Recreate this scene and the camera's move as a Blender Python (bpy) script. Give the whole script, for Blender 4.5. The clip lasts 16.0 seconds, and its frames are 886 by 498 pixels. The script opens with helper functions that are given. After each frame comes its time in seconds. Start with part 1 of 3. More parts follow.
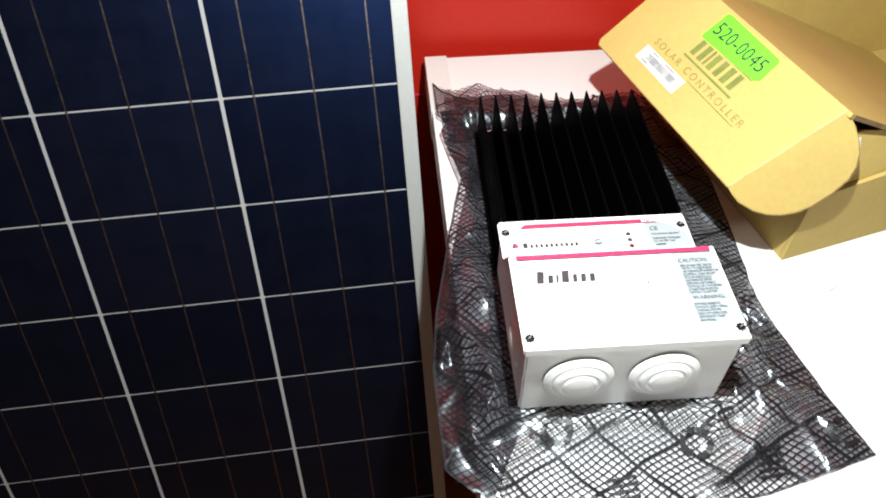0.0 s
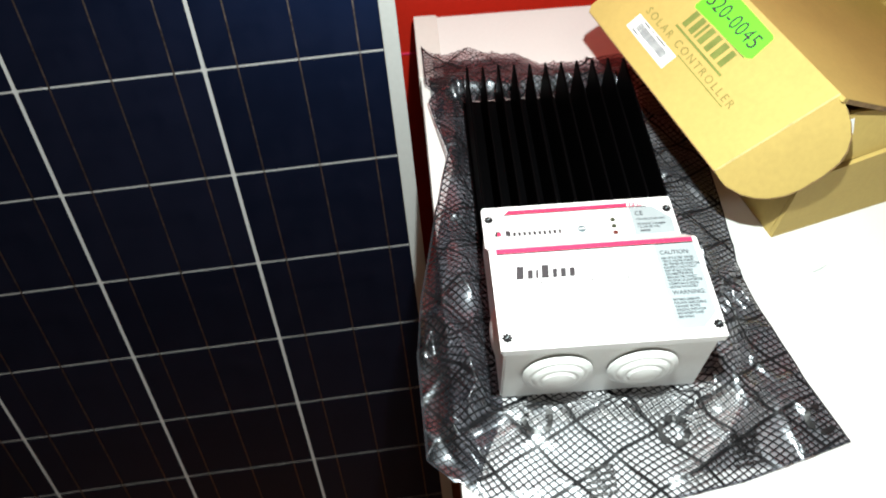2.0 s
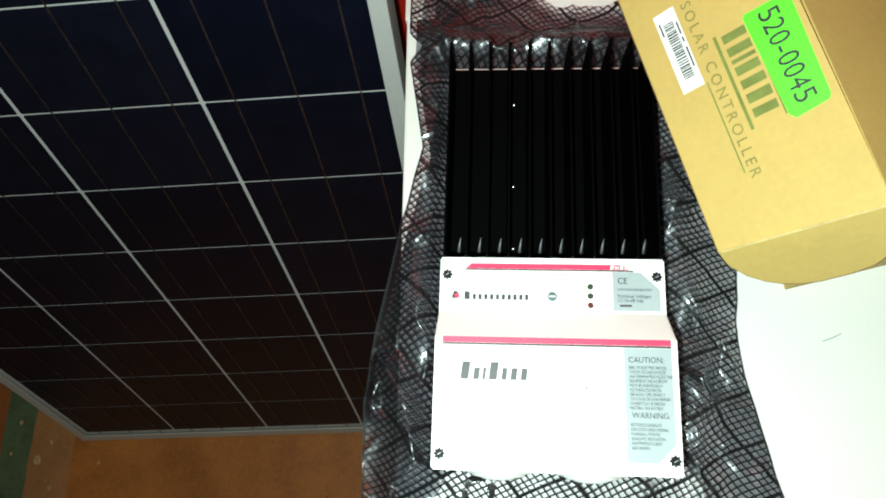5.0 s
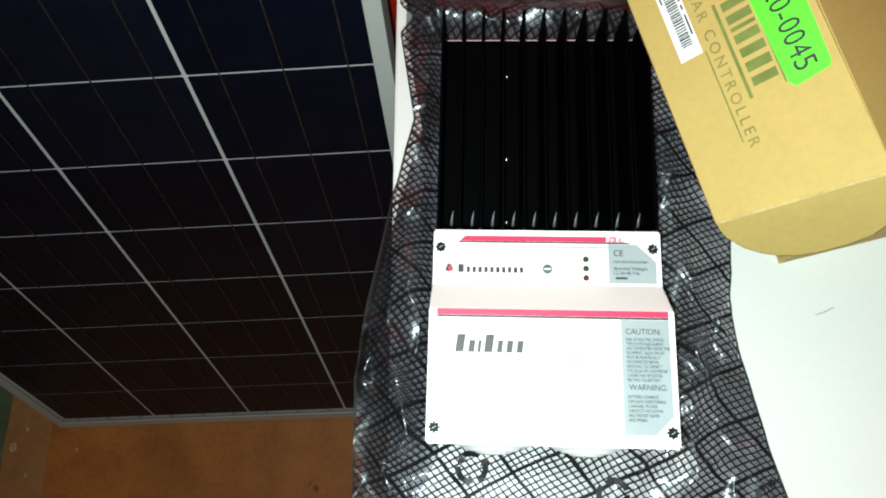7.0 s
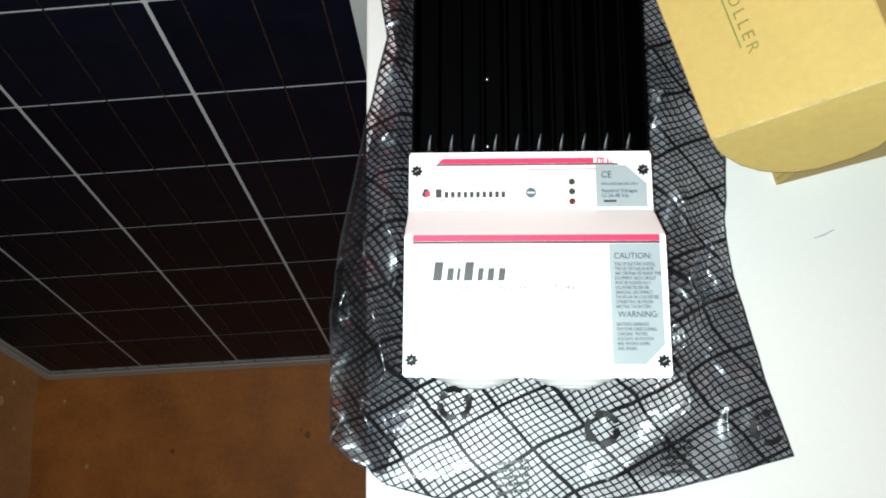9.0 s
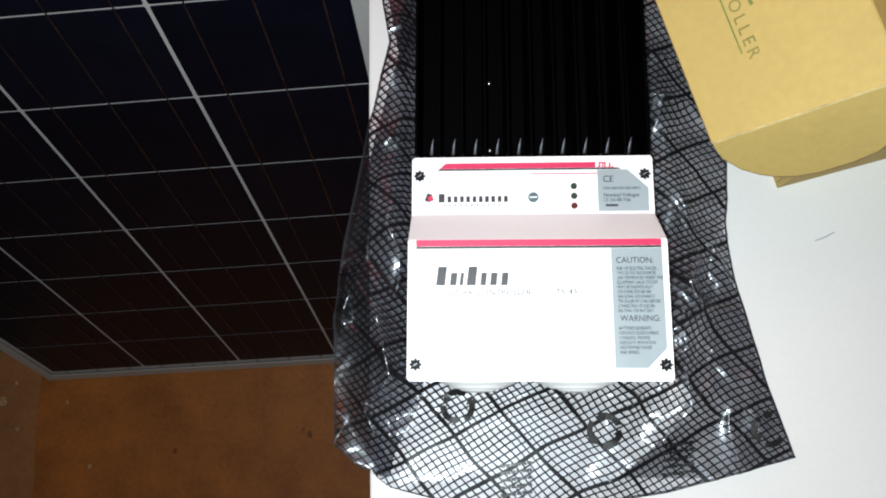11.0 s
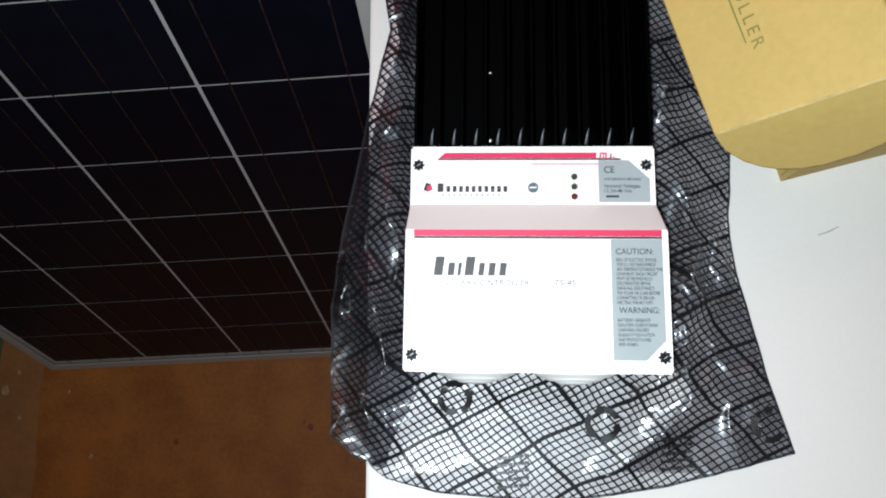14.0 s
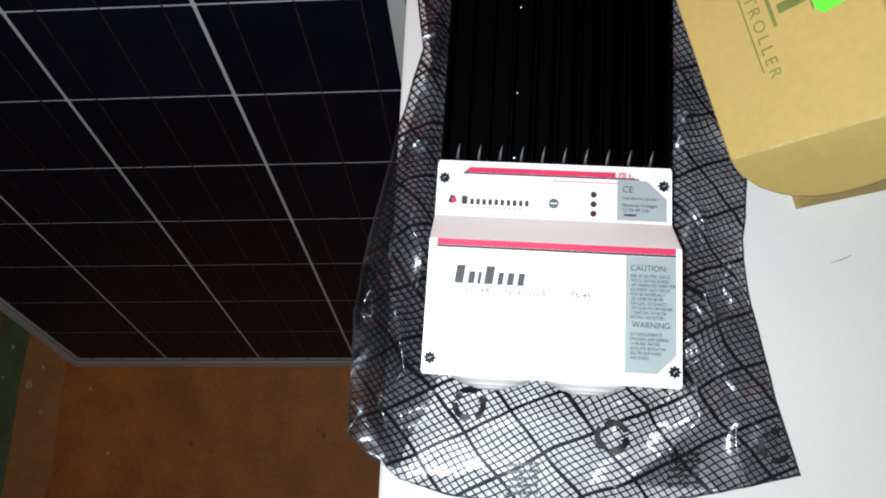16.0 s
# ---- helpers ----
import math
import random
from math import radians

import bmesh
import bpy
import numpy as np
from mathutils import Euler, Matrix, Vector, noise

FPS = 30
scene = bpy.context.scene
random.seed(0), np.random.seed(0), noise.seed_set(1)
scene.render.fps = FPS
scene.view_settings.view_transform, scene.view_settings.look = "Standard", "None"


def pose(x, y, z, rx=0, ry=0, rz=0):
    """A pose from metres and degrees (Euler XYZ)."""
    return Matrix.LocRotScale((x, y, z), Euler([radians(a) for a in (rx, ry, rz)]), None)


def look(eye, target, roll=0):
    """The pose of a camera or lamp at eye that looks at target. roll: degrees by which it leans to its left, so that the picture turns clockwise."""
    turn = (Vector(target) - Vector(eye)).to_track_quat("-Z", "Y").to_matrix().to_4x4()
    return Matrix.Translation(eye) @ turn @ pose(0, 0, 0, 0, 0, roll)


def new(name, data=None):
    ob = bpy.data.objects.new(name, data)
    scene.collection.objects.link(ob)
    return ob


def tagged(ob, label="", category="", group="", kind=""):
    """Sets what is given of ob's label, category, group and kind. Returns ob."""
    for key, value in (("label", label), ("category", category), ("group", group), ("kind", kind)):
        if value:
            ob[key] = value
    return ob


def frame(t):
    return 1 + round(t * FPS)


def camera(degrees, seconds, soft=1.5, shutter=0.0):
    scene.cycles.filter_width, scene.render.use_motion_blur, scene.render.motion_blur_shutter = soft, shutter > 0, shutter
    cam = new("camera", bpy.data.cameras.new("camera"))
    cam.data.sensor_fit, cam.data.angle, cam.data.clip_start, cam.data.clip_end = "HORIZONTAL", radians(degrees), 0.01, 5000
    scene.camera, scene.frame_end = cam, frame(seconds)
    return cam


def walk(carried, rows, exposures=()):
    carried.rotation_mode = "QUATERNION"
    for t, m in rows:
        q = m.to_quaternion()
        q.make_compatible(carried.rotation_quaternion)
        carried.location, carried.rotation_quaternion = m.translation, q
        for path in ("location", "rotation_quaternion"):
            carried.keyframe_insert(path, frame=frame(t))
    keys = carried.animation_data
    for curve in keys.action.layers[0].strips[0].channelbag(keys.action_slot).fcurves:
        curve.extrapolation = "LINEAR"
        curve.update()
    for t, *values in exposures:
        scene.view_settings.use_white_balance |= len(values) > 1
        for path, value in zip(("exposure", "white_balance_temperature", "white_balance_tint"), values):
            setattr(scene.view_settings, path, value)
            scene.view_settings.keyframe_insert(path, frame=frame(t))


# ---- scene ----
cam = camera(63.10, 16.0, soft=1.9, shutter=0.5)
# seconds, eye, Euler degrees
PATH = [
    (0, -0.1213, -0.2162, 1.2135, 41.79, 0.17, -3.79),
    (0.5, -0.1013, -0.1989, 1.2123, 40.86, 1.13, -3.03),
    (1, -0.0926, -0.1949, 1.2140, 40.35, 1.30, -2.64),
    (1.5, -0.0987, -0.1953, 1.2146, 39.24, 1.09, -2.32),
    (2, -0.0978, -0.1811, 1.2410, 35.34, 1.55, -3.70),
    (2.3, -0.0744, -0.1350, 1.2601, 29.68, 2.14, -2.29),
    (2.5, -0.0496, -0.0803, 1.2763, 26.87, 3.47, -0.65),
    (2.6, -0.0401, -0.0634, 1.2855, 24.88, 3.61, 1.12),
    (2.8, -0.0269, -0.0387, 1.2731, 18.53, 5.06, 3.59),
    (3, -0.0273, -0.0022, 1.2680, 13.00, 6.28, 4.60),
    (3.5, -0.0235, 0.0210, 1.2685, 14.15, 4.78, 3.43),
    (6, -0.0357, 0.0103, 1.2634, 15.06, 3.61, 1.51),
    (6.5, -0.0381, 0.0091, 1.2579, 14.73, 2.60, 1.29),
    (7, -0.0373, 0.0073, 1.2577, 14.16, 2.66, 1.40),
    (7.5, -0.0364, 0.0053, 1.2573, 13.94, 3.00, 1.53),
    (8, -0.0358, -0.0010, 1.2573, 13.82, 3.06, 1.19),
    (8.5, -0.0357, -0.0005, 1.2514, 13.06, 2.48, 1.02),
    (9, -0.0301, -0.0000, 1.2296, 10.22, 2.34, 0.21),
    (9.5, -0.0310, 0.0036, 1.2313, 10.67, 2.32, 0.24),
    (10, -0.0299, 0.0044, 1.2335, 10.11, 2.48, 0.10),
    (12.5, -0.0341, -0.0010, 1.2300, 9.98, 2.25, 0.01),
    (13, -0.0317, -0.0025, 1.2293, 10.12, 2.29, 0.34),
    (13.5, -0.0317, -0.0039, 1.2307, 10.18, 2.66, 0.76),
    (14, -0.0281, 0.0007, 1.2288, 9.71, 2.68, 0.71),
    (14.5, -0.0237, 0.0082, 1.2330, 10.04, 3.18, 0.77),
    (15, -0.0220, 0.0058, 1.2348, 10.05, 3.26, 1.07),
    (15.5, -0.0286, 0.0005, 1.2354, 10.10, 3.27, 2.46),
    (16, -0.0285, -0.0076, 1.2432, 11.43, 3.69, 3.57),
]
EXPOSURES = [(0.0, 1.04, 6500, 10), (2.3, 0.88, 6500, 2), (3.0, 0.72, 6500, -8), (3.6, 0.74, 6480, -12), (6.0, 0.50, 6270, -5), (9.0, 0.38, 6230, 3),
             (10.0, 0.24, 6200, 8), (12.5, 0.05, 6150, 10), (16.0, 0.03, 6150, 10)]
walk(cam, [(t, pose(x, y, z, a, b, c)) for t, x, y, z, a, b, c in PATH], EXPOSURES)

T = 0.814          # table top
WALL_Y = 0.409     # red wall behind table and panel

# ---- world and lamps ----
world = bpy.data.worlds.new("room_world")
scene.world = world
world.use_nodes = True
world.node_tree.nodes["Background"].inputs["Color"].default_value = (0.9, 0.85, 0.8, 1)
world.node_tree.nodes["Background"].inputs["Strength"].default_value = 0.02


def lamp(name, kind, place, energy, colour, size, target=None):
    data = bpy.data.lights.new(name, kind)
    data.energy, data.color = energy, colour
    if kind == "AREA":
        data.shape, data.size = "DISK", size
    else:
        data.shadow_soft_size = size
    ob = new(name, data)
    ob.matrix_world = look(place, target) if target else Matrix.Translation(place)
    return ob


# the small white torch light that is held beside the lens
lamp("torch_light", "POINT", (-0.045, -0.022, 1.255), 9.2, (0.93, 1.0, 0.985), 0.006)
# dim warm fill from above, added; no lamp is seen up there
lamp("overhead_fill", "AREA", (0.1, -1.15, 2.44), 2.5, (1.0, 0.93, 0.85), 0.4, (0.1, -1.15, 0))


# ---- materials ----
def material(name):
    m = bpy.data.materials.new(name)
    m.use_nodes = True
    nt = m.node_tree
    return m, nt, nt.nodes["Principled BSDF"]


def add(nt, kind, **kw):
    n = nt.nodes.new(kind)
    for k, v in kw.items():
        n.inputs[k.replace("_", " ")].default_value = v
    return n


def math_node(nt, op, a, b=None):
    n = nt.nodes.new("ShaderNodeMath")
    n.operation = op
    for i, v in enumerate((a, b)):
        if v is None:
            continue
        if isinstance(v, (int, float)):
            n.inputs[i].default_value = v
        else:
            nt.links.new(v, n.inputs[i])
    return n.outputs[0]


def surface(name, colour, rough=0.5, metal=0.0, vary=0.15, scale=8.0, fine=120.0, bump=0.05, spec=0.5, coat=0.0,
            rough_vary=0.1, piece_vary=0.0, depth=0.001, stain=None, tint=None):
    """A principled surface with blotches at a large scale, grain at a small one, and relief."""
    m, nt, p = material(name)
    tc = nt.nodes.new("ShaderNodeTexCoord")
    big = add(nt, "ShaderNodeTexNoise", Scale=scale, Detail=5.0, Roughness=0.6)
    small = add(nt, "ShaderNodeTexNoise", Scale=fine, Detail=4.0, Roughness=0.6)
    for n in (big, small):
        nt.links.new(tc.outputs["Object"], n.inputs["Vector"])
    mixed = math_node(nt, "ADD", math_node(nt, "MULTIPLY", big.outputs["Fac"], 0.6), math_node(nt, "MULTIPLY", small.outputs["Fac"], 0.4))
    if piece_vary:
        info = nt.nodes.new("ShaderNodeObjectInfo")
        mixed = math_node(nt, "ADD", mixed, math_node(nt, "MULTIPLY", math_node(nt, "SUBTRACT", info.outputs["Random"], 0.5), piece_vary))
    ramp = nt.nodes.new("ShaderNodeValToRGB")
    nt.links.new(mixed, ramp.inputs["Fac"])
    lo = tuple(max(0, c * (1 - vary)) for c in colour)
    hi = tuple(min(1, c * (1 + vary)) for c in colour)
    if stain:
        lo = stain
    ramp.color_ramp.elements[0].position, ramp.color_ramp.elements[1].position = 0.35, 0.65
    ramp.color_ramp.elements[0].color, ramp.color_ramp.elements[1].color = (*lo, 1), (*hi, 1)
    nt.links.new(ramp.outputs["Color"], p.inputs["Base Color"])
    nt.links.new(math_node(nt, "ADD", math_node(nt, "MULTIPLY", mixed, rough_vary), rough - rough_vary / 2), p.inputs["Roughness"])
    p.inputs["Metallic"].default_value = metal
    p.inputs["Specular IOR Level"].default_value = spec
    if tint:
        p.inputs["Specular Tint"].default_value = (*tint, 1)
    p.inputs["Coat Weight"].default_value = coat
    p.inputs["Coat Roughness"].default_value = 0.06
    if bump:
        b = add(nt, "ShaderNodeBump", Strength=bump, Distance=depth)
        nt.links.new(small.outputs["Fac"], b.inputs["Height"])
        nt.links.new(b.outputs["Normal"], p.inputs["Normal"])
    return m


def bag_film():
    """Grey half-metallic shielding film with a printed black net."""
    m, nt, p = material("shielding_film")
    uv = nt.nodes.new("ShaderNodeUVMap")
    warp = add(nt, "ShaderNodeTexNoise", Scale=16.0, Detail=1.5)
    nt.links.new(uv.outputs["UV"], warp.inputs["Vector"])
    sub = nt.nodes.new("ShaderNodeVectorMath")
    sub.operation = "MULTIPLY_ADD"
    nt.links.new(warp.outputs["Color"], sub.inputs[0])
    sub.inputs[1].default_value = (0.014, 0.014, 0)
    nt.links.new(uv.outputs["UV"], sub.inputs[2])
    lines = None
    for way, shift in (((0.749, 0.663, 0), 0.012), ((-0.438, 0.899, 0), 0.004)):
        dot = nt.nodes.new("ShaderNodeVectorMath")
        dot.operation = "DOT_PRODUCT"
        nt.links.new(sub.outputs["Vector"], dot.inputs[0])
        dot.inputs[1].default_value = way
        across = math_node(nt, "ADD", dot.outputs["Value"], shift)
        for step, wide in ((0.0037, 0.00082), (0.0296, 0.0021)):
            d = math_node(nt, "PINGPONG", across, step / 2)
            one = math_node(nt, "LESS_THAN", d, wide / 2)
            lines = one if lines is None else math_node(nt, "MAXIMUM", lines, one)
    p.inputs["Base Color"].default_value = (0.009, 0.009, 0.010, 1)
    p.inputs["Specular IOR Level"].default_value = 0.12
    p.inputs["Roughness"].default_value = 0.35
    clear = nt.nodes.new("ShaderNodeBsdfTransparent")
    clear.inputs["Color"].default_value = (0.90, 0.90, 0.93, 1)
    shine = nt.nodes.new("ShaderNodeBsdfGlossy")
    shine.inputs["Color"].default_value = (0.85, 0.88, 0.93, 1)
    shine.inputs["Roughness"].default_value = 0.2
    crumple = add(nt, "ShaderNodeTexNoise", Scale=45.0, Detail=2.0)
    nt.links.new(uv.outputs["UV"], crumple.inputs["Vector"])
    b = add(nt, "ShaderNodeBump", Strength=0.16, Distance=0.002)
    nt.links.new(crumple.outputs["Fac"], b.inputs["Height"])
    nt.links.new(b.outputs["Normal"], shine.inputs["Normal"])
    nt.links.new(b.outputs["Normal"], p.inputs["Normal"])
    sheen = nt.nodes.new("ShaderNodeBsdfGlossy")
    sheen.inputs["Color"].default_value = (0.4, 0.44, 0.5, 1)
    sheen.inputs["Roughness"].default_value = 0.42
    nt.links.new(b.outputs["Normal"], sheen.inputs["Normal"])
    both = nt.nodes.new("ShaderNodeMixShader")
    both.inputs[0].default_value = 0.5
    nt.links.new(shine.outputs[0], both.inputs[1])
    nt.links.new(sheen.outputs[0], both.inputs[2])
    film = nt.nodes.new("ShaderNodeMixShader")
    facing = nt.nodes.new("ShaderNodeLayerWeight")
    facing.inputs["Blend"].default_value = 0.4
    nt.links.new(math_node(nt, "ADD", math_node(nt, "MULTIPLY", facing.outputs["Facing"], 0.22), 0.12), film.inputs[0])
    nt.links.new(clear.outputs[0], film.inputs[1])
    nt.links.new(both.outputs[0], film.inputs[2])
    ink = nt.nodes.new("ShaderNodeMixShader")
    nt.links.new(math_node(nt, "MULTIPLY", lines, 0.93), ink.inputs[0])
    nt.links.new(film.outputs[0], ink.inputs[1])
    nt.links.new(p.outputs[0], ink.inputs[2])
    nt.links.new(ink.outputs[0], nt.nodes["Material Output"].inputs["Surface"])
    return m


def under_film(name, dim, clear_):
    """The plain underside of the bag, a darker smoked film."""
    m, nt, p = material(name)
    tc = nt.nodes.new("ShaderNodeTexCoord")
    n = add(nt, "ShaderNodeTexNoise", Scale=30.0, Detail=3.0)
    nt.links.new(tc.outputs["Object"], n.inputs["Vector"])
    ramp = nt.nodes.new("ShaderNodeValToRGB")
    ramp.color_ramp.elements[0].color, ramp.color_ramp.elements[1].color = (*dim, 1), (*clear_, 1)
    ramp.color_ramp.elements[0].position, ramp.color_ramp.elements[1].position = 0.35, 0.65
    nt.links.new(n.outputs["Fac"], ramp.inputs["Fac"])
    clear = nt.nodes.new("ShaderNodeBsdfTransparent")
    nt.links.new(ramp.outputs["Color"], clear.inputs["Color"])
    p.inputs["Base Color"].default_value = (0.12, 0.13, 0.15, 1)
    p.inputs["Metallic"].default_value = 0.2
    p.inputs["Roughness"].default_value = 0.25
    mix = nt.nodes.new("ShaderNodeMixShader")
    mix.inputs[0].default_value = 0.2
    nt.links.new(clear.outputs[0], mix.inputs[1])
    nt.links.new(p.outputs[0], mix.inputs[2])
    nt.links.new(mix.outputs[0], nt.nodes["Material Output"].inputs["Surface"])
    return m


M = {
    "laminate": surface("white_laminate", (0.75, 0.75, 0.73), 0.38, vary=0.03, scale=5, fine=300, bump=0.03),
    "trim": surface("white_edge_trim", (0.7, 0.68, 0.64), 0.45, vary=0.05, scale=20),
    "red": surface("red_wall_paint", (0.46, 0.014, 0.005), 0.5, vary=0.1, scale=3, fine=200, bump=0.08),
    "plaster": surface("pale_plaster", (0.55, 0.5, 0.42), 0.8, vary=0.08, scale=2, fine=90, bump=0.2),
    "brown": surface("brown_fibreboard", (0.40, 0.14, 0.022), 0.6, vary=0.16, scale=14, fine=150, bump=0.25, stain=(0.27, 0.090, 0.014)),
    "tan": surface("tan_floor", (0.35, 0.165, 0.06), 0.45, vary=0.2, scale=18, fine=120, bump=0.1),
    "green": surface("green_painted_board", (0.09, 0.13, 0.065), 0.5, vary=0.3, scale=15, fine=90, bump=0.1),
    "maroon": surface("orange_brown_board", (0.27, 0.085, 0.018), 0.5, vary=0.2, scale=12, fine=90, bump=0.1),
    "concrete": surface("grey_floor", (0.2, 0.15, 0.09), 0.6, vary=0.2, scale=6, fine=120, bump=0.1),
    "aluminium": surface("anodised_aluminium", (0.56, 0.57, 0.56), 0.5, metal=0.3, vary=0.06, scale=6, fine=300, bump=0.03),
    "backsheet": surface("white_backsheet", (0.5, 0.5, 0.5), 0.4, vary=0.04, scale=10, coat=0.6),
    "cell": surface("blue_silicon", (0.0034, 0.0028, 0.0040), 0.43, vary=0.35, scale=24, fine=70, bump=0.0, spec=1.0, tint=(0.11, 0.29, 1.0), piece_vary=0.25),
    "busbar": surface("tinned_ribbon", (0.2, 0.165, 0.155), 0.42, metal=1.0, vary=0.5, scale=60, fine=240, bump=0.5, rough_vary=0.3),
    "black": surface("black_anodised", (0.0011, 0.0011, 0.0013), 0.6, vary=0.3, scale=10, fine=400, bump=0.05, spec=0.015),
    "runout": surface("milled_black_anodised", (0.065, 0.065, 0.074), 0.45, metal=0.8, vary=0.2, scale=200, bump=0.0),
    "bare": surface("bare_cut_aluminium", (0.75, 0.75, 0.74), 0.35, metal=0.4, vary=0.1, scale=80, bump=0.0),
    "white": surface("white_powder_coat", (0.88, 0.88, 0.88), 0.42, vary=0.02, scale=10, fine=700, bump=0.04),
    "offwhite": surface("white_plastic", (0.87, 0.88, 0.87), 0.45, vary=0.03, scale=15, fine=500, bump=0.03),
    "pink": surface("crimson_print", (0.62, 0.035, 0.11), 0.4, vary=0.05, scale=30, bump=0.0),
    "ink": surface("dark_print", (0.035, 0.035, 0.04), 0.45, vary=0.1, scale=40, bump=0.0),
    "greytext": surface("grey_print", (0.035, 0.04, 0.05), 0.45, vary=0.1, scale=40, bump=0.0),
    "greylabel": surface("pale_grey_print", (0.32, 0.375, 0.395), 0.42, vary=0.04, scale=30, bump=0.0),
    "screw": surface("blackened_steel", (0.012, 0.012, 0.013), 0.5, spec=0.1, vary=0.4, scale=300, bump=0.1),
    "steel": surface("bright_steel", (0.9, 0.9, 0.9), 0.3, metal=1.0, vary=0.05, scale=100, bump=0.0),
    "led_green": surface("dark_green_lens", (0.04, 0.06, 0.04), 0.2, vary=0.1, scale=200, bump=0.0, coat=0.5),
    "led_red": surface("dark_red_lens", (0.1, 0.03, 0.025), 0.2, vary=0.1, scale=200, bump=0.0, coat=0.5),
    "button": surface("blue_grey_button", (0.09, 0.14, 0.16), 0.3, vary=0.1, scale=200, bump=0.0),
    "card": surface("brown_cardboard", (0.48, 0.345, 0.108), 0.72, vary=0.07, scale=16, fine=260, bump=0.12, spec=0.3),
    # paler card for the highlight along the wing's fold
    "cardworn": surface("highlit_cardboard_fold", (0.58, 0.46, 0.2), 0.8, vary=0.2, scale=120, bump=0.1),
    "cardedge": surface("cut_cardboard_edge", (0.2, 0.12, 0.05), 0.85, vary=0.3, scale=200, bump=0.2),
    "cardink": surface("olive_print", (0.17, 0.2, 0.05), 0.75, vary=0.15, scale=60, bump=0.0, spec=0.2),
    "cardink_faint": surface("faint_brown_print", (0.23, 0.2, 0.06), 0.75, vary=0.15, scale=60, bump=0.0, spec=0.2),
    "green_label": surface("fluorescent_green_label", (0.14, 0.78, 0.03), 0.5, vary=0.03, scale=20, bump=0.02),
    "paper": surface("white_paper_label", (0.8, 0.8, 0.8), 0.6, vary=0.02, scale=30, bump=0.02),
    "film": bag_film(),
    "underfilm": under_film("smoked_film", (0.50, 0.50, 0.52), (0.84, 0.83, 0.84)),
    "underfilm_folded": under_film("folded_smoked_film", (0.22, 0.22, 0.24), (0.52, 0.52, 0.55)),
    "fleck": surface("pale_paint_fleck", (0.5, 0.33, 0.17), 0.7, vary=0.3, scale=120, bump=0.1),
    "stain": surface("dark_stain", (0.2, 0.062, 0.011), 0.6, vary=0.3, scale=160, bump=0.1),
    "rubber": surface("black_rubber", (0.012, 0.012, 0.013), 0.5, vary=0.2, scale=60, bump=0.05),
    "bagink": surface("black_bag_print", (0.012, 0.012, 0.013), 0.35, vary=0.2, scale=60, bump=0.0),
}


# ---- mesh helpers ----
def thing(name, m=None, label="", category="", group="", kind=""):
    ob = new(name)
    ob.empty_display_size = 0.02
    ob.matrix_world = m or Matrix()
    return tagged(ob, label, category, group, kind)


def part(name, bm, mat, parent=None, label="", smooth=False):
    me = bpy.data.meshes.new(name)
    bm.to_mesh(me)
    bm.free()
    for one in (mat if isinstance(mat, (list, tuple)) else [mat]):
        me.materials.append(M[one])
    if smooth:
        for p in me.polygons:
            p.use_smooth = True
    ob = new(name, me)
    if parent is not None:
        ob.parent = parent
    if label:
        ob["label"] = label
    return ob


def box(bm, x0, x1, y0, y1, z0, z1, bevel=0.0):
    r = bmesh.ops.create_cube(bm, size=1.0)
    bmesh.ops.transform(bm, matrix=Matrix.Translation(((x0 + x1) / 2, (y0 + y1) / 2, (z0 + z1) / 2)) @ Matrix.Diagonal((x1 - x0, y1 - y0, z1 - z0, 1)), verts=r["verts"])
    if bevel:
        edges = list({e for v in r["verts"] for e in v.link_edges})
        bmesh.ops.bevel(bm, geom=edges, offset=bevel, segments=2, affect="EDGES", profile=0.6)
    return bm


def boxed(x0, x1, y0, y1, z0, z1, bevel=0.0):
    return box(bmesh.new(), x0, x1, y0, y1, z0, z1, bevel)


def extrude(points, m, thick, bm=None):
    """A flat outline (a, b) in the plane of m's x and y, thick along m's z, from 0 down to -thick."""
    bm = bm or bmesh.new()
    top = [bm.verts.new(m @ Vector((a, b, 0))) for a, b in points]
    low = [bm.verts.new(m @ Vector((a, b, -thick))) for a, b in points]
    bm.faces.new(top)
    bm.faces.new(list(reversed(low)))
    n = len(points)
    for i in range(n):
        bm.faces.new((top[i], low[i], low[(i + 1) % n], top[(i + 1) % n]))
    bmesh.ops.recalc_face_normals(bm, faces=bm.faces)
    return bm


def rect(a0, a1, b0, b1):
    return [(a0, b0), (a1, b0), (a1, b1), (a0, b1)]


def disc(r, n=20, cx=0.0, cy=0.0):
    return [(cx + r * math.cos(2 * math.pi * i / n), cy + r * math.sin(2 * math.pi * i / n)) for i in range(n)]


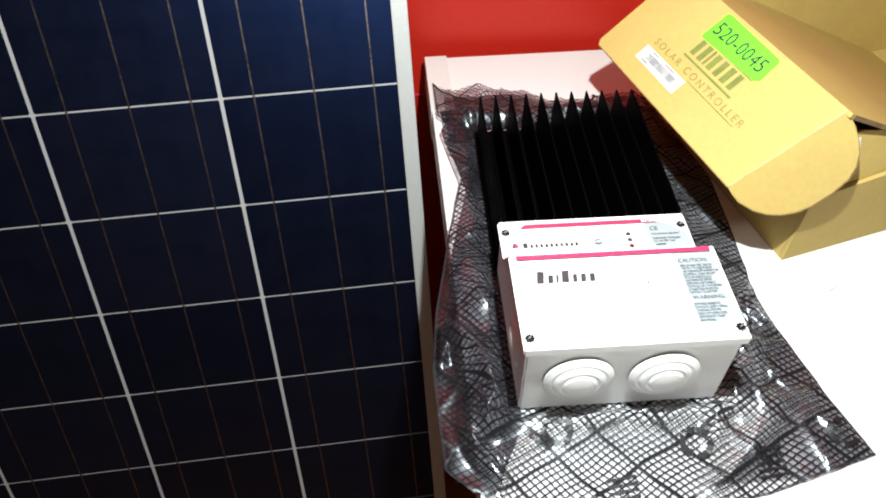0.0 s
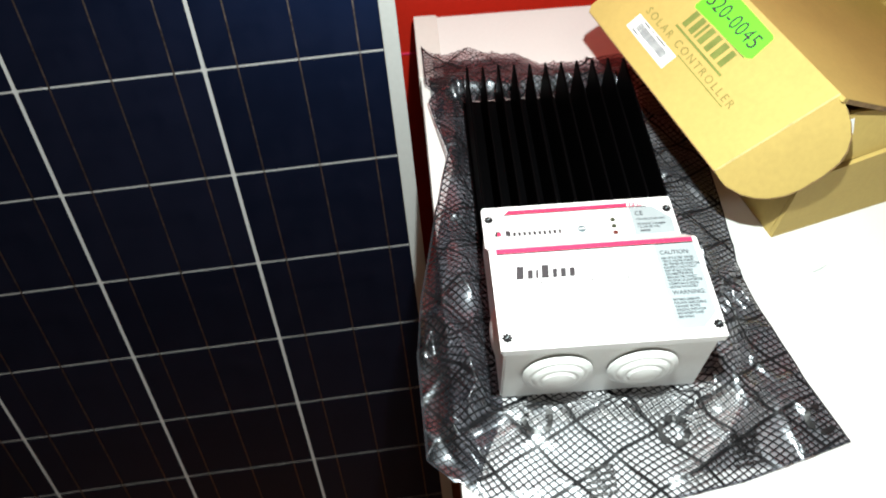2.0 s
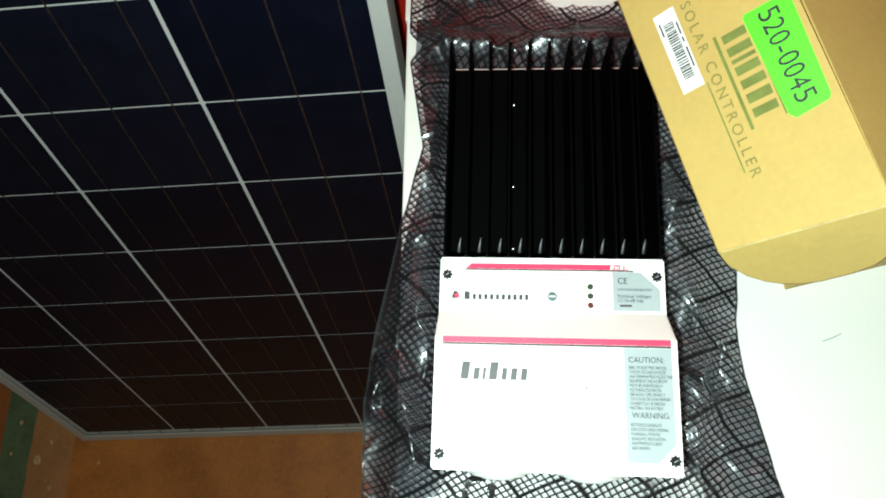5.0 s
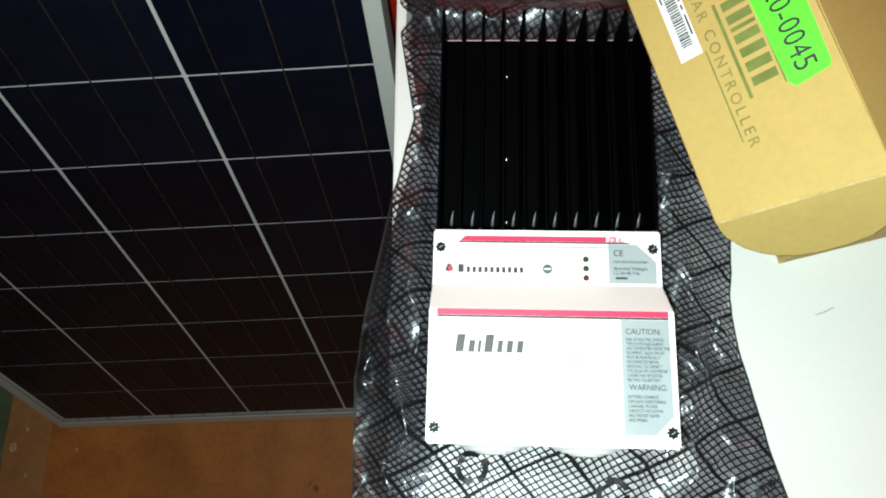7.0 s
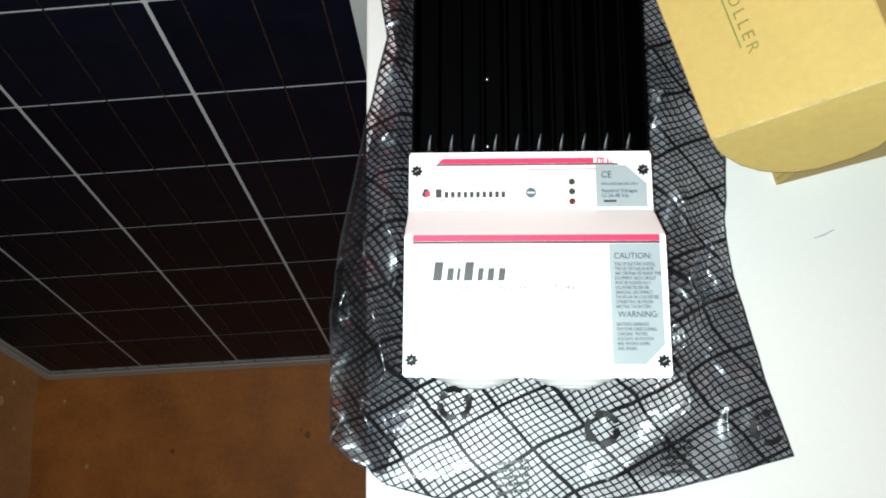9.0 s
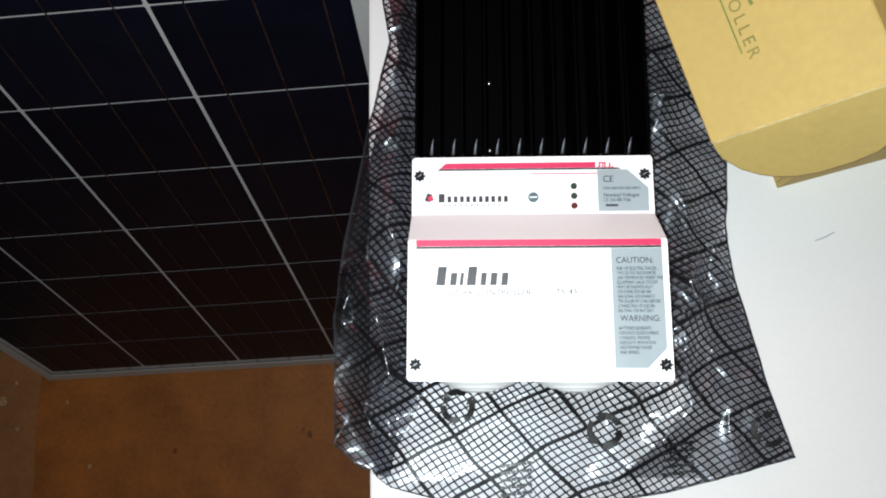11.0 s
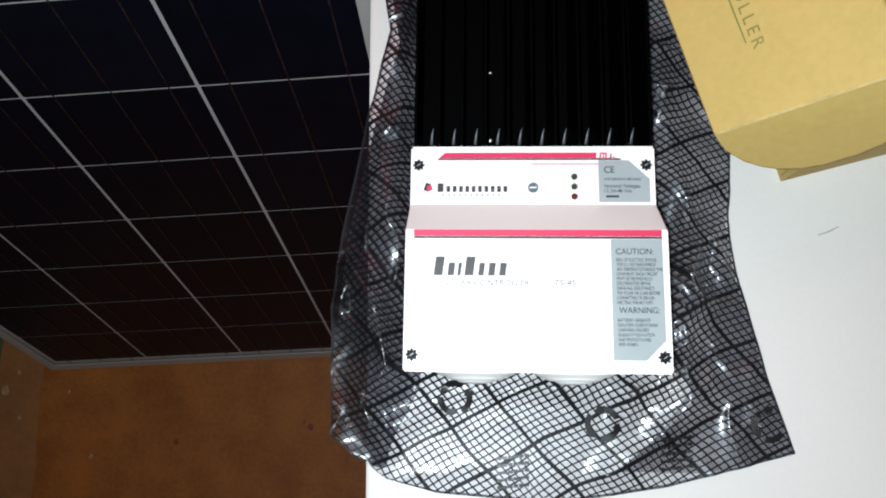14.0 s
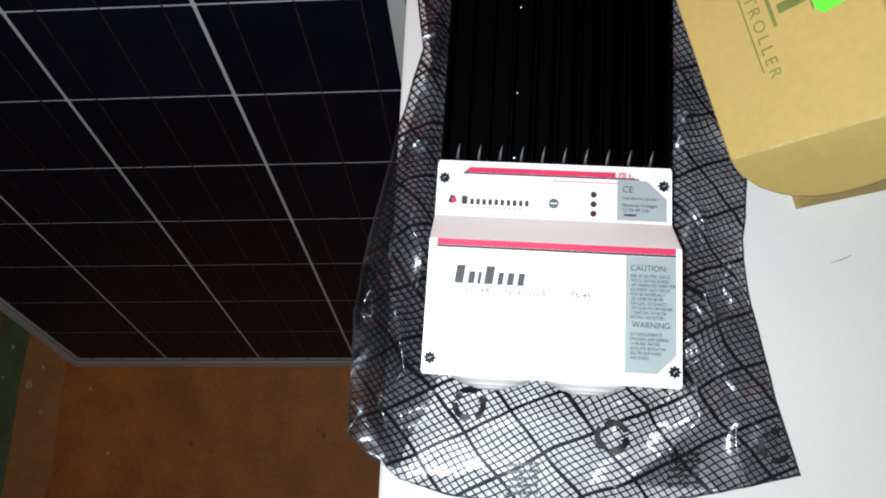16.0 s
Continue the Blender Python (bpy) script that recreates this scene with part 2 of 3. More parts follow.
def writing(name, text, m, size, mat, parent, label="", thick=0.00012, spacing=1.0, width=None, shear=0.0):
    """Letters of the built-in font as a mesh; m's x runs along the line, y up the letters."""
    cu = bpy.data.curves.new(name, "FONT")
    cu.body, cu.size, cu.extrude, cu.space_character, cu.shear = text, size, thick, spacing, shear
    cu.resolution_u = 3
    tmp = bpy.data.objects.new(name, cu)
    me = bpy.data.meshes.new_from_object(tmp)
    bpy.data.objects.remove(tmp)
    xs = [v.co.x for v in me.vertices]
    s = width / (max(xs) - min(xs)) if width else 1.0
    me.transform(m @ Matrix.Diagonal((s, 1, 1, 1)) @ Matrix.Translation((-min(xs), 0, thick)))
    weld = bmesh.new()
    weld.from_mesh(me)
    bmesh.ops.remove_doubles(weld, verts=weld.verts, dist=1e-7)
    weld.to_mesh(me)
    weld.free()
    me.materials.clear()
    me.materials.append(M[mat])
    ob = new(name, me)
    ob.parent = parent
    if label:
        ob["label"] = label
    return ob


def flat(x, y, z, turn=0.0):
    return pose(x, y, z, 0, 0, turn)


def mark(name, m, widths, heights, gap, mat, parent, slant=0.0, stroke=0.74):
    """A maker's mark as plain shapes: for each sign a bar, each bar a part of its own."""
    a = 0.0
    for i, (w, h) in enumerate(zip(widths, heights)):
        bm = bmesh.new()
        t = w * (1 - stroke) / 2 if w > h * 0.3 else 0.0
        extrude([(a + t, 0), (a + w - t, 0), (a + w - t + slant * h, h), (a + t + slant * h, h)], m, 0.0001, bm)
        part(name, bm, mat, parent)
        a += w + gap


# ---- room ----
def setting(name, bm, mat, label="", category=""):
    return tagged(part(name, bm, mat), label, category, kind="structure")


setting("floor", boxed(-2.2, 2.4, -2.8, WALL_Y, -0.1200, 0.0085), "concrete", "dim brown floor of the room", "floor")


def strip(x0, x1, top, ragged=0.0, seed=0.0):
    """A floor strip along the room whose edges wander, with its underside on the floor."""
    ys = [-1.6 + (WALL_Y - 0.01 + 1.6) * i / 90 for i in range(91)]
    wander = [ragged * (noise.noise((y * 9, seed, 0)) + 0.6 * noise.noise((y * 34, seed, 2))) for y in ys]
    return extrude([(x1, ys[0]), (x1, ys[-1])] + [(x0 + w, y) for y, w in reversed(list(zip(ys, wander)))], flat(0, 0, top), top - 0.0085)


sheet = setting("floor_sheet", strip(-0.7678, 0.9000, 0.0130, 0.008, 3.0), "brown", "mottled brown fibreboard sheet under panel and table", "floor")
tan_strip = setting("floor_strip_tan", strip(-0.8467, -0.7550, 0.0120, 0.003, 5.0), "tan", "scuffed tan floor strip", "floor")
green_strip = setting("floor_strip_green", strip(-0.9020, -0.8388, 0.0112, 0.002, 8.0), "green", "dark green painted floor strip", "floor")
setting("floor_strip_brown", strip(-0.9257, -0.8941, 0.0104), "maroon", "orange-brown floor strip", "floor")
setting("floor_strip_outer", strip(-1.3814, -0.9316, 0.0104), "maroon", "orange-brown floor strip", "floor")
for x, y, r, top, mat, on in ((-0.8110, -0.0091, 0.004, 0.0120, "fleck", tan_strip), (-0.8315, -0.0395, 0.008, 0.0120, "fleck", tan_strip), (-0.8014, -0.0838, 0.005, 0.0120, "fleck", tan_strip),
                              (-0.8722, 0.0229, 0.004, 0.0112, "fleck", green_strip), (-0.8813, -0.0306, 0.003, 0.0112, "fleck", green_strip),
                              (-0.7187, -0.0403, 0.003, 0.0130, "fleck", sheet), (-0.6712, -0.1450, 0.004, 0.0130, "fleck", sheet),
                              (-0.3032, -0.0917, 0.006, 0.0130, "stain", sheet), (-0.5281, -0.1198, 0.005, 0.0130, "stain", sheet), (-0.3141, -0.0838, 0.003, 0.0130, "stain", sheet)):
    ring_ = [(x + r * q * math.cos(w), y + 1.3 * r * q * math.sin(w)) for w, q in ((2 * math.pi * i / 14, 0.65 + 0.5 * abs(noise.noise((x * 90 + i, y * 70, 0)))) for i in range(14))]
    part("fleck", extrude(ring_, flat(0, 0, top + 0.0004), 0.0003), mat, on, "small pale paint fleck" if mat == "fleck" else "small dark stain")
setting("wall_north", boxed(-2.2, 2.4, WALL_Y, WALL_Y + 0.12, -0.12, 2.5), "red", "glossy bright red painted wall", "wall")
setting("wall_west", boxed(-2.32, -2.2, -2.8, WALL_Y + 0.12, -0.12, 2.5), "plaster", "plain pale plaster wall", "wall")
setting("wall_east", boxed(2.4, 2.52, -2.8, WALL_Y + 0.12, -0.12, 2.5), "plaster", "plain pale plaster wall", "wall")
setting("wall_south", boxed(-2.32, 2.52, -2.92, -2.8, -0.12, 2.5), "plaster", "plain pale plaster wall", "wall")
setting("ceiling", boxed(-2.32, 2.52, -2.92, WALL_Y + 0.12, 2.5, 2.6), "plaster", "plain pale ceiling", "ceiling")
setting("trim", boxed(-2.2, 2.4, WALL_Y - 0.0015, WALL_Y + 0.002, 0.757, 0.7585), "pink", "thin pale seam line across the red wall", "trim")

# ---- table ----
table = thing("table", pose(-0.0994, 0.3897, T, 0, 0, 1.2), "white laminate table with pale edge trim against a red wall", "table")
W, D = 1.15, 0.78
part("tabletop", boxed(0.0, W, -D, 0.0, -0.032, 0.0, 0.002), "laminate", table)
part("corner_cap", boxed(-0.001, 0.0205, -0.085, 0.001, -0.033, 0.0012, 0.0008), "trim", table, "pale plastic corner cap")
for x, y in ((0.05, -0.06), (0.05, -D + 0.06), (W - 0.05, -0.06), (W - 0.05, -D + 0.06)):
    part("leg", boxed(x - 0.02, x + 0.02, y - 0.02, y + 0.02, -T + 0.0132, -0.032, 0.003), "trim", table)
part("apron", boxed(0.07, W - 0.07, -D + 0.05, -D + 0.07, -0.1, -0.032, 0.002), "trim", table)
part("pen_mark", extrude([(0.0, 0.0), (0.006, 0.0018), (0.012, 0.0048), (0.0118, 0.0053), (0.0055, 0.0024), (0, 0.0005)], flat(0.259, -0.315, 0.0003), 0.0002), "greylabel", table, "faint grey pen stroke")

# ---- solar panel ----
P, Q = 0.1607, 0.1034
panel = thing("solar_panel", pose(-0.0953, 0.0463, 0.0531, -19.81, -0.79, 3.42), "dark blue polycrystalline solar panel in aluminium frame, leaning on wall", "solar panel")
UL, UR, VB, VT = -0.6575, 0.0095, -0.0300, 9 * Q + 0.0197


def frame_bar(pts):
    """An aluminium rail: a front lip and an outer side."""
    bm = bmesh.new()
    for b in pts:
        box(bm, *b, 0.0008)
    return bm


LIP = 0.0142
part("frame_rail", frame_bar([(UR - LIP, UR, -0.0018, 0.0, VB, VT), (UR - 0.003, UR, 0.0002, 0.035, VB, VT), (UR - 0.022, UR - 0.0032, 0.033, 0.035, VB, VT)]), "aluminium", panel)
part("frame_rail", frame_bar([(UL, UL + LIP, -0.0018, 0.0, VB, VT), (UL, UL + 0.003, 0.0002, 0.035, VB, VT), (UL + 0.0032, UL + 0.022, 0.033, 0.035, VB, VT)]), "aluminium", panel)
part("frame_rail", frame_bar([(UL + LIP + 0.0003, UR - LIP - 0.0003, -0.0018, 0.0, VB, VB + 0.02), (UL + 0.0035, UR - 0.0035, 0.0002, 0.035, VB, VB + 0.003)]), "aluminium", panel)
part("frame_rail", frame_bar([(UL + LIP + 0.0003, UR - LIP - 0.0003, -0.0018, 0.0, VT - 0.015, VT), (UL + 0.0035, UR - 0.0035, 0.0002, 0.035, VT - 0.003, VT)]), "aluminium", panel)
part("backsheet", boxed(UL + 0.0035, UR - 0.0035, 0.0022, 0.005, VB + 0.0035, VT - 0.0035), "backsheet", panel, "white backsheet behind the cells")


def cell_mesh(name, u0, u1):
    bm = bmesh.new()
    c = 0.0012
    v0, v1 = 0.0009, Q - 0.0009
    extrude([(u0 + c, v0), (u1 - c, v0), (u1, v0 + c), (u1, v1 - c), (u1 - c, v1), (u0 + c, v1), (u0, v1 - c), (u0, v0 + c)], pose(0, 0.0016, 0, 90), 0.0004, bm)
    me = bpy.data.meshes.new(name)
    bm.to_mesh(me)
    bm.free()
    me.materials.append(M["cell"])
    return me


wide, cut = cell_mesh("cell", 0.0018, P - 0.0018), cell_mesh("cell", 0.0075, P - 0.0018)
for c in range(4):
    for r in range(9):
        ob = new("cell", cut if c == 3 else wide)
        ob.parent = panel
        ob.location = (-(c + 1) * P, 0, r * Q)
bar = boxed(-0.0007, 0.0007, 0.0008, 0.0012, VB + 0.0205, VT - 0.0155)
bar_mesh = bpy.data.meshes.new("busbar")
bar.to_mesh(bar_mesh)
bar.free()
bar_mesh.materials.append(M["busbar"])
for c in range(4):
    for k in (0.18, 0.51, 0.84):
        ob = new("busbar", bar_mesh)
        ob.parent = panel
        ob.location = (-(c + 1) * P + k * P, 0, 0)
part("junction_box", boxed(-0.38, -0.27, 0.0055, 0.027, 0.8, 0.87, 0.004), "black", panel)

# ---- shielding bag ----
LEFT = [(-0.058, -0.082), (-0.035, -0.1095), (0.0335, -0.1125), (0.08, -0.108), (0.146, -0.0945), (0.172, -0.088), (0.2, -0.0805), (0.265, -0.0925), (0.277, -0.083), (0.29, -0.094), (0.35, -0.0955)]
RIGHT = [(-0.0416, 0.1450), (0.0013, 0.1322), (0.0368, 0.1240), (0.0577, 0.1186), (0.0877, 0.1152), (0.1, 0.117), (0.134, 0.1195), (0.2, 0.122), (0.33, 0.095), (0.35, 0.09)]
LOW = [(-0.09, -0.048), (-0.0797, -0.0575), (-0.05, -0.065), (0.015, -0.0695), (0.0756, -0.0595), (0.1455, -0.0405)]
HIGH = [(-0.0955, 0.343), (-0.0766, 0.329), (-0.055, 0.328), (-0.03, 0.330), (-0.0115, 0.326), (0.007, 0.3125), (0.04, 0.313), (0.0776, 0.320), (0.1, 0.314)]


def along(table_, v):
    return float(np.interp(v, [a for a, b in table_], [b for a, b in table_]))


def smooth(a, b, v):
    v = min(1, max(0, (v - a) / (b - a)))
    return v * v * (3 - 2 * v)


# folds that stand up: start, end, height, half width
FOLDS = [(-0.0964, 0.0551, -0.085, 0.0381, 0.018, 0.010), (-0.085, 0.0381, -0.0813, 0.0248, 0.021, 0.010), (-0.0813, 0.0248, -0.0762, 0.0034, 0.021, 0.010),
         (-0.0762, 0.0034, -0.0825, -0.0057, 0.017, 0.008), (-0.101, 0.0575, -0.1055, 0.0402, 0.008, 0.005), (-0.0923, -0.0166, -0.078, -0.0411, 0.006, 0.006),
         (-0.0734, -0.0306, -0.0534, -0.0189, 0.004, 0.007)]
FOLDS += [(0.0917, 0.0676, 0.0861, 0.0551, 0.017, 0.010), (0.0861, 0.0551, 0.0912, 0.0433, 0.018, 0.011), (0.0565, 0.0033, 0.0585, -0.0073, 0.011, 0.007),
          (0.0585, -0.0073, 0.052, -0.0251, 0.007, 0.007), (0.097, -0.0053, 0.0728, -0.0316, 0.007, 0.011), (0.0728, -0.0316, 0.0441, -0.054, 0.004, 0.010),
          (0.110, 0.0859, 0.1047, 0.0791, 0.007, 0.006), (0.1047, 0.0791, 0.112, 0.0565, 0.007, 0.006)]


def fold_height(x, y):
    """The highest of the standing folds at a place, each with a sharp back and sloping sides."""
    top = 0.0
    for x0, y0, x1, y1, h, w in FOLDS:
        dx, dy = x1 - x0, y1 - y0
        k = min(1, max(0, ((x - x0) * dx + (y - y0) * dy) / (dx * dx + dy * dy)))
        d = math.sqrt(((x - x0 - k * dx) ** 2 + (y - y0 - k * dy) ** 2) / w ** 2 + 0.07)
        if d < 1.6:
            top = max(top, 1.5 * h * math.exp(-1.9 * d) * smooth(1.6, 1.0, d))
    return top


def bag_height(x, y):
    """Height of the film over the table: flat under the controller, crumpled round it."""
    dx = max(-0.0635 - x, x - 0.0635, 0)
    dy = max(0.002 - y, y - 0.2585, 0)
    d = math.hypot(dx, dy)
    s = smooth(0.0, 0.01, d)
    n1 = noise.noise((x * 24, y * 17, 3.1))
    n2 = noise.noise((x * 48, y * 36, 7.7))
    fold = (1 - abs(noise.noise((x * 30 + y * 14, y * 26 - x * 11, 1.3)))) ** 6
    front = smooth(0.004, -0.02, y) * smooth(0.11, 0.07, abs(x - 0.01))
    calm = 1 - 0.85 * front
    back = smooth(0.26, 0.29, y)
    crease = max(0, 1 - 7 * abs(noise.noise((x * 19 + y * 8, y * 12 - x * 6, 4.4)))) + 0.5 * max(0, 1 - 8 * abs(noise.noise((x * 30 - y * 12, y * 20 + x * 8, 6.2))))
    env = math.exp(-((d - 0.016) / 0.015) ** 2)
    h = env * (0.009 + 0.011 * max(0, n1 + 0.25) + 0.009 * back) + 0.004 * fold + 0.0022 * crease + 0.0016 * (n2 + 0.5) + 0.012 * back * max(0, n1)
    rim = smooth(-0.071, -0.052, y + 0.08 * max(0, -x - 0.07)) * smooth(0.147 - 0.12 * smooth(-0.04, 0.06, y) * 0.2, 0.105, x)
    return 0.0008 + s * max(h * calm * (0.12 + 0.88 * rim), 0.0) + s * fold_height(x, y)


def bag_point(s, t):
    y = -0.05 + 0.39 * t
    for _ in range(3):
        x = (1 - s) * along(LEFT, y) + s * along(RIGHT, y)
        y = (1 - t) * along(LOW, x) + t * along(HIGH, x)
    return x, y


NS, NT = 210, 320
bm = bmesh.new()
grid, flatuv = [], {}
for j in range(NT + 1):
    row = []
    for i in range(NS + 1):
        x, y = bag_point(i / NS, j / NT)
        v = bm.verts.new((x, y, T + bag_height(x, y)))
        flatuv[v] = (x, y)
        row.append(v)
    grid.append(row)
layer = bm.loops.layers.uv.new("UVMap")
for j in range(NT):
    for i in range(NS):
        f = bm.faces.new((grid[j][i], grid[j][i + 1], grid[j + 1][i + 1], grid[j + 1][i]))
        for l in f.loops:
            x, y = flatuv[l.vert]
            l[layer].uv = (x, y)
bag = tagged(part("shielding_bag", bm, "film", smooth=True), "crumpled translucent antistatic bag with a printed black net", "plastic bag")


def side_sheet(low, side):
    """The under layer beside the controller, out to just inside the bag's edge."""
    strips = []
    for j in range(65):
        y = -0.052 + 0.367 * j / 64
        if side < 0:
            outer, inner = along(LEFT, y) + 0.004, -0.06 - 0.018 * smooth(0.0, -0.05, y)
        else:
            outer, inner = along(RIGHT, y) - 0.0012, along([(-0.052, 0.049), (-0.03, 0.074), (-0.005, 0.092), (0.014, 0.064), (0.02, 0.06)], y)
        xs = [outer + (inner - outer) * k / 6 for k in range(7)]
        strips.append([low.verts.new((x, max(y, along(LOW, x) + 0.0012), T + 0.0005)) for x in xs])
    for p, q in zip(strips, strips[1:]):
        for k in range(6):
            low.faces.new((p[k], p[k + 1], q[k + 1], q[k]))


def back_sheet(low, x0, x1, y0, inset, lift, wave):
    """An under layer behind the heat sink."""
    strips = []
    for k in range(25):
        x = x0 + (x1 - x0) * k / 24
        strips.append([low.verts.new((x, y0 + (along(HIGH, x) - inset - y0) * j / 8, T + lift + wave * math.sin(x * 160 + j))) for j in range(9)])
    for p, q in zip(strips, strips[1:]):
        for j in range(8):
            low.faces.new((p[j], q[j], q[j + 1], p[j + 1]))


low = bmesh.new()
side_sheet(low, 1)
part("bag_underside", low, "underfilm", bag, "smoked grey underside of the bag")
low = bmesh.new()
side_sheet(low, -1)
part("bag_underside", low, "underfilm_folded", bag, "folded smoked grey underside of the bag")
low = bmesh.new()
back_sheet(low, -0.09, 0.08, 0.259, 0.004, 0.0009, 0.0)
back_sheet(low, -0.086, 0.077, 0.262, 0.010, 0.0018, 0.0006)
part("bag_underside", low, "underfilm", bag, "crumpled smoked grey end of the bag")


def seam(name, pts, inward):
    """The welded edge of the bag: a narrow strip on the film along one border."""
    b = bmesh.new()
    rows = []
    for (x, y), (u, v) in zip(pts, inward):
        d = math.hypot(u - x, v - y) or 1
        a, c = x + (u - x) * 0.0016 / d, y + (v - y) * 0.0016 / d
        rows.append((b.verts.new((x, y, T + bag_height(x, y) + 0.0004)), b.verts.new((a, c, T + bag_height(a, c) + 0.0004))))
    for p, q in zip(rows, rows[1:]):
        b.faces.new((p[0], q[0], q[1], p[1]))
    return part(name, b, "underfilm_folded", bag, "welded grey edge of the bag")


for s0, s1 in ((0.0, 0.03), (1.0, 0.97)):
    seam("bag_seam", [bag_point(s0, j / 120) for j in range(121)], [bag_point(s1, j / 120) for j in range(121)])
seam("bag_seam", [bag_point(i / 90, 0) for i in range(91)], [bag_point(i / 90, 0.03) for i in range(91)])


def on_bag(name, outlines, label, lift=0.0007):
    """Printed shapes that lie on the film: each outline becomes a fine strip of faces."""
    b = bmesh.new()
    for pts in outlines:
        if any(x > along(RIGHT, y) - 0.0015 for x, y in pts):
            continue
        vs = [b.verts.new((x, y, T + bag_height(x, y) + lift)) for x, y in pts]
        b.faces.new(vs)
    bmesh.ops.recalc_face_normals(b, faces=b.faces)
    return part(name, b, "bagink", bag, label)


def arrows(cx, cy, r, turn=0.0):
    shapes = []
    for k in range(3):
        a0 = turn + k * 2 * math.pi / 3
        for j in range(5):
            a, b = a0 + j * 0.26, a0 + (j + 1) * 0.26
            ro, ri = r, r * 0.66
            shapes.append([(cx + q * math.cos(w), cy + q * math.sin(w)) for q, w in ((ri, a), (ro, a), (ro, b), (ri, b))])
        e = a0 + 1.3
        shapes.append([(cx + q * math.cos(w), cy + q * math.sin(w)) for q, w in ((r * 0.5, e), (r * 1.15, e), (r * 0.84, e + 0.5))])
    return shapes


for cx, cy, turn in ((0.041, -0.0265, 0.4), (-0.0405, -0.0135, 1.0), (0.131, -0.0255, 0.2)):
    on_bag("recycling_mark", arrows(cx, cy, 0.0098, turn), "printed ring of three black arrows")
for cx, cy in ((-0.008, -0.0535), (0.081, -0.042)):
    bars = []
    for k in range(5):
        y0 = cy - 0.009 + k * 0.0039
        for j in range(6):
            x0 = cx - 0.009 + j * 0.003
            bars.append([(x0, y0 + j * 0.0004), (x0 + 0.0026, y0 + j * 0.0004), (x0 + 0.0026, y0 + 0.0017 + j * 0.0004), (x0, y0 + 0.0017 + j * 0.0004)])
    tagged(on_bag("printed_notice", bars, "block of small black printed lines"), kind="stuff")

# ---- charge controller ----
ctl = thing("charge_controller", flat(0, 0, T + 0.0018), "white solar charge controller with black finned heat sink", "controller")
H1, H2 = 0.0675, 0.0469
body = bmesh.new()
prof = [(0.003, 0.0), (0.115, 0.0), (0.115, H2 - 0.003), (0.0865, H2 - 0.003), (0.069, H1 - 0.003), (0.003, H1 - 0.003)]
extrude(prof, pose(0.0615, 0, 0, 90, 0, 90), 0.123, body)
bmesh.ops.bevel(body, geom=list(body.edges), offset=0.0012, segments=2, affect="EDGES")
case = part("wiring_box", body, "offwhite", ctl, "white plastic wiring box")
cover = bmesh.new()
prof = [(0.0008, H1 - 0.0055), (0.0008, H1), (0.0695, H1), (0.0868, H2), (0.1180, H2), (0.1180, H2 - 0.0045), (0.086, H2 - 0.0045), (0.0688, H1 - 0.0055)]
extrude(prof, pose(0.0635, 0, 0, 90, 0, 90), 0.127, cover)
upright = [e for e in cover.edges if abs((e.verts[0].co - e.verts[1].co).x) < 1e-6]
bmesh.ops.bevel(cover, geom=upright, offset=0.0009, segments=2, affect="EDGES")
lid = part("front_cover", cover, "white", ctl, "white powder-coated stepped cover")



def knockout(m):
    """A round domed blanking plug with ring grooves on the wall of the wiring box; m's z points outwards."""
    ring = bmesh.new()
    n = 40
    vs = []
    steps = [0.0208 * (1 - k / 12) + 0.0001 for k in range(13)]
    profile = [(0.0209, 0.0)] + [(a, 0.0012 + 0.0056 * (1 - (a / 0.0209) ** 2) - (0.0007 if k in (3, 6) else 0)) for k, a in enumerate(steps)]
    for a, b in profile:
        vs.append([ring.verts.new(m @ Vector((a * math.cos(2 * math.pi * i / n), a * math.sin(2 * math.pi * i / n), b))) for i in range(n)])
    for p, q in zip(vs, vs[1:]):
        for i in range(n):
            ring.faces.new((p[i], p[(i + 1) % n], q[(i + 1) % n], q[i]))
    bmesh.ops.recalc_face_normals(ring, faces=ring.faces)
    part("knockout_plug", ring, "offwhite", case)


for x in (-0.029, 0.0215):
    knockout(pose(x, 0.0016, 0.034, 90))
knockout(pose(-0.0590, 0.032, 0.031, 0, -90))

for x, y, h in ((-0.0593, 0.1078, H2), (0.0589, 0.1078, H2), (-0.0593, 0.0087, H1), (0.0596, 0.0086, H1)):
    s = bmesh.new()
    star = []
    for i in range(64):
        w = 2 * math.pi * i / 64
        r = 0.0027 + 0.00042 * math.tanh(2.5 * math.cos(8 * w))
        star.append((r * math.cos(w), r * math.sin(w)))
    extrude(star, flat(x, y, h + 0.0006), 0.0016, s)
    screw = part("screw", s, "screw", lid, "dark toothed screw head")
    s = bmesh.new()
    extrude(disc(0.0015, 12), flat(x, y, h + 0.0011), 0.0008, s)
    part("screw_boss", s, "screw", lid)
    s = extrude(rect(-0.0011, 0.0011, -0.0002, 0.0002), flat(x, y, h + 0.0013, 35), 0.0004)
    part("screw_slot", s, "greylabel", lid)

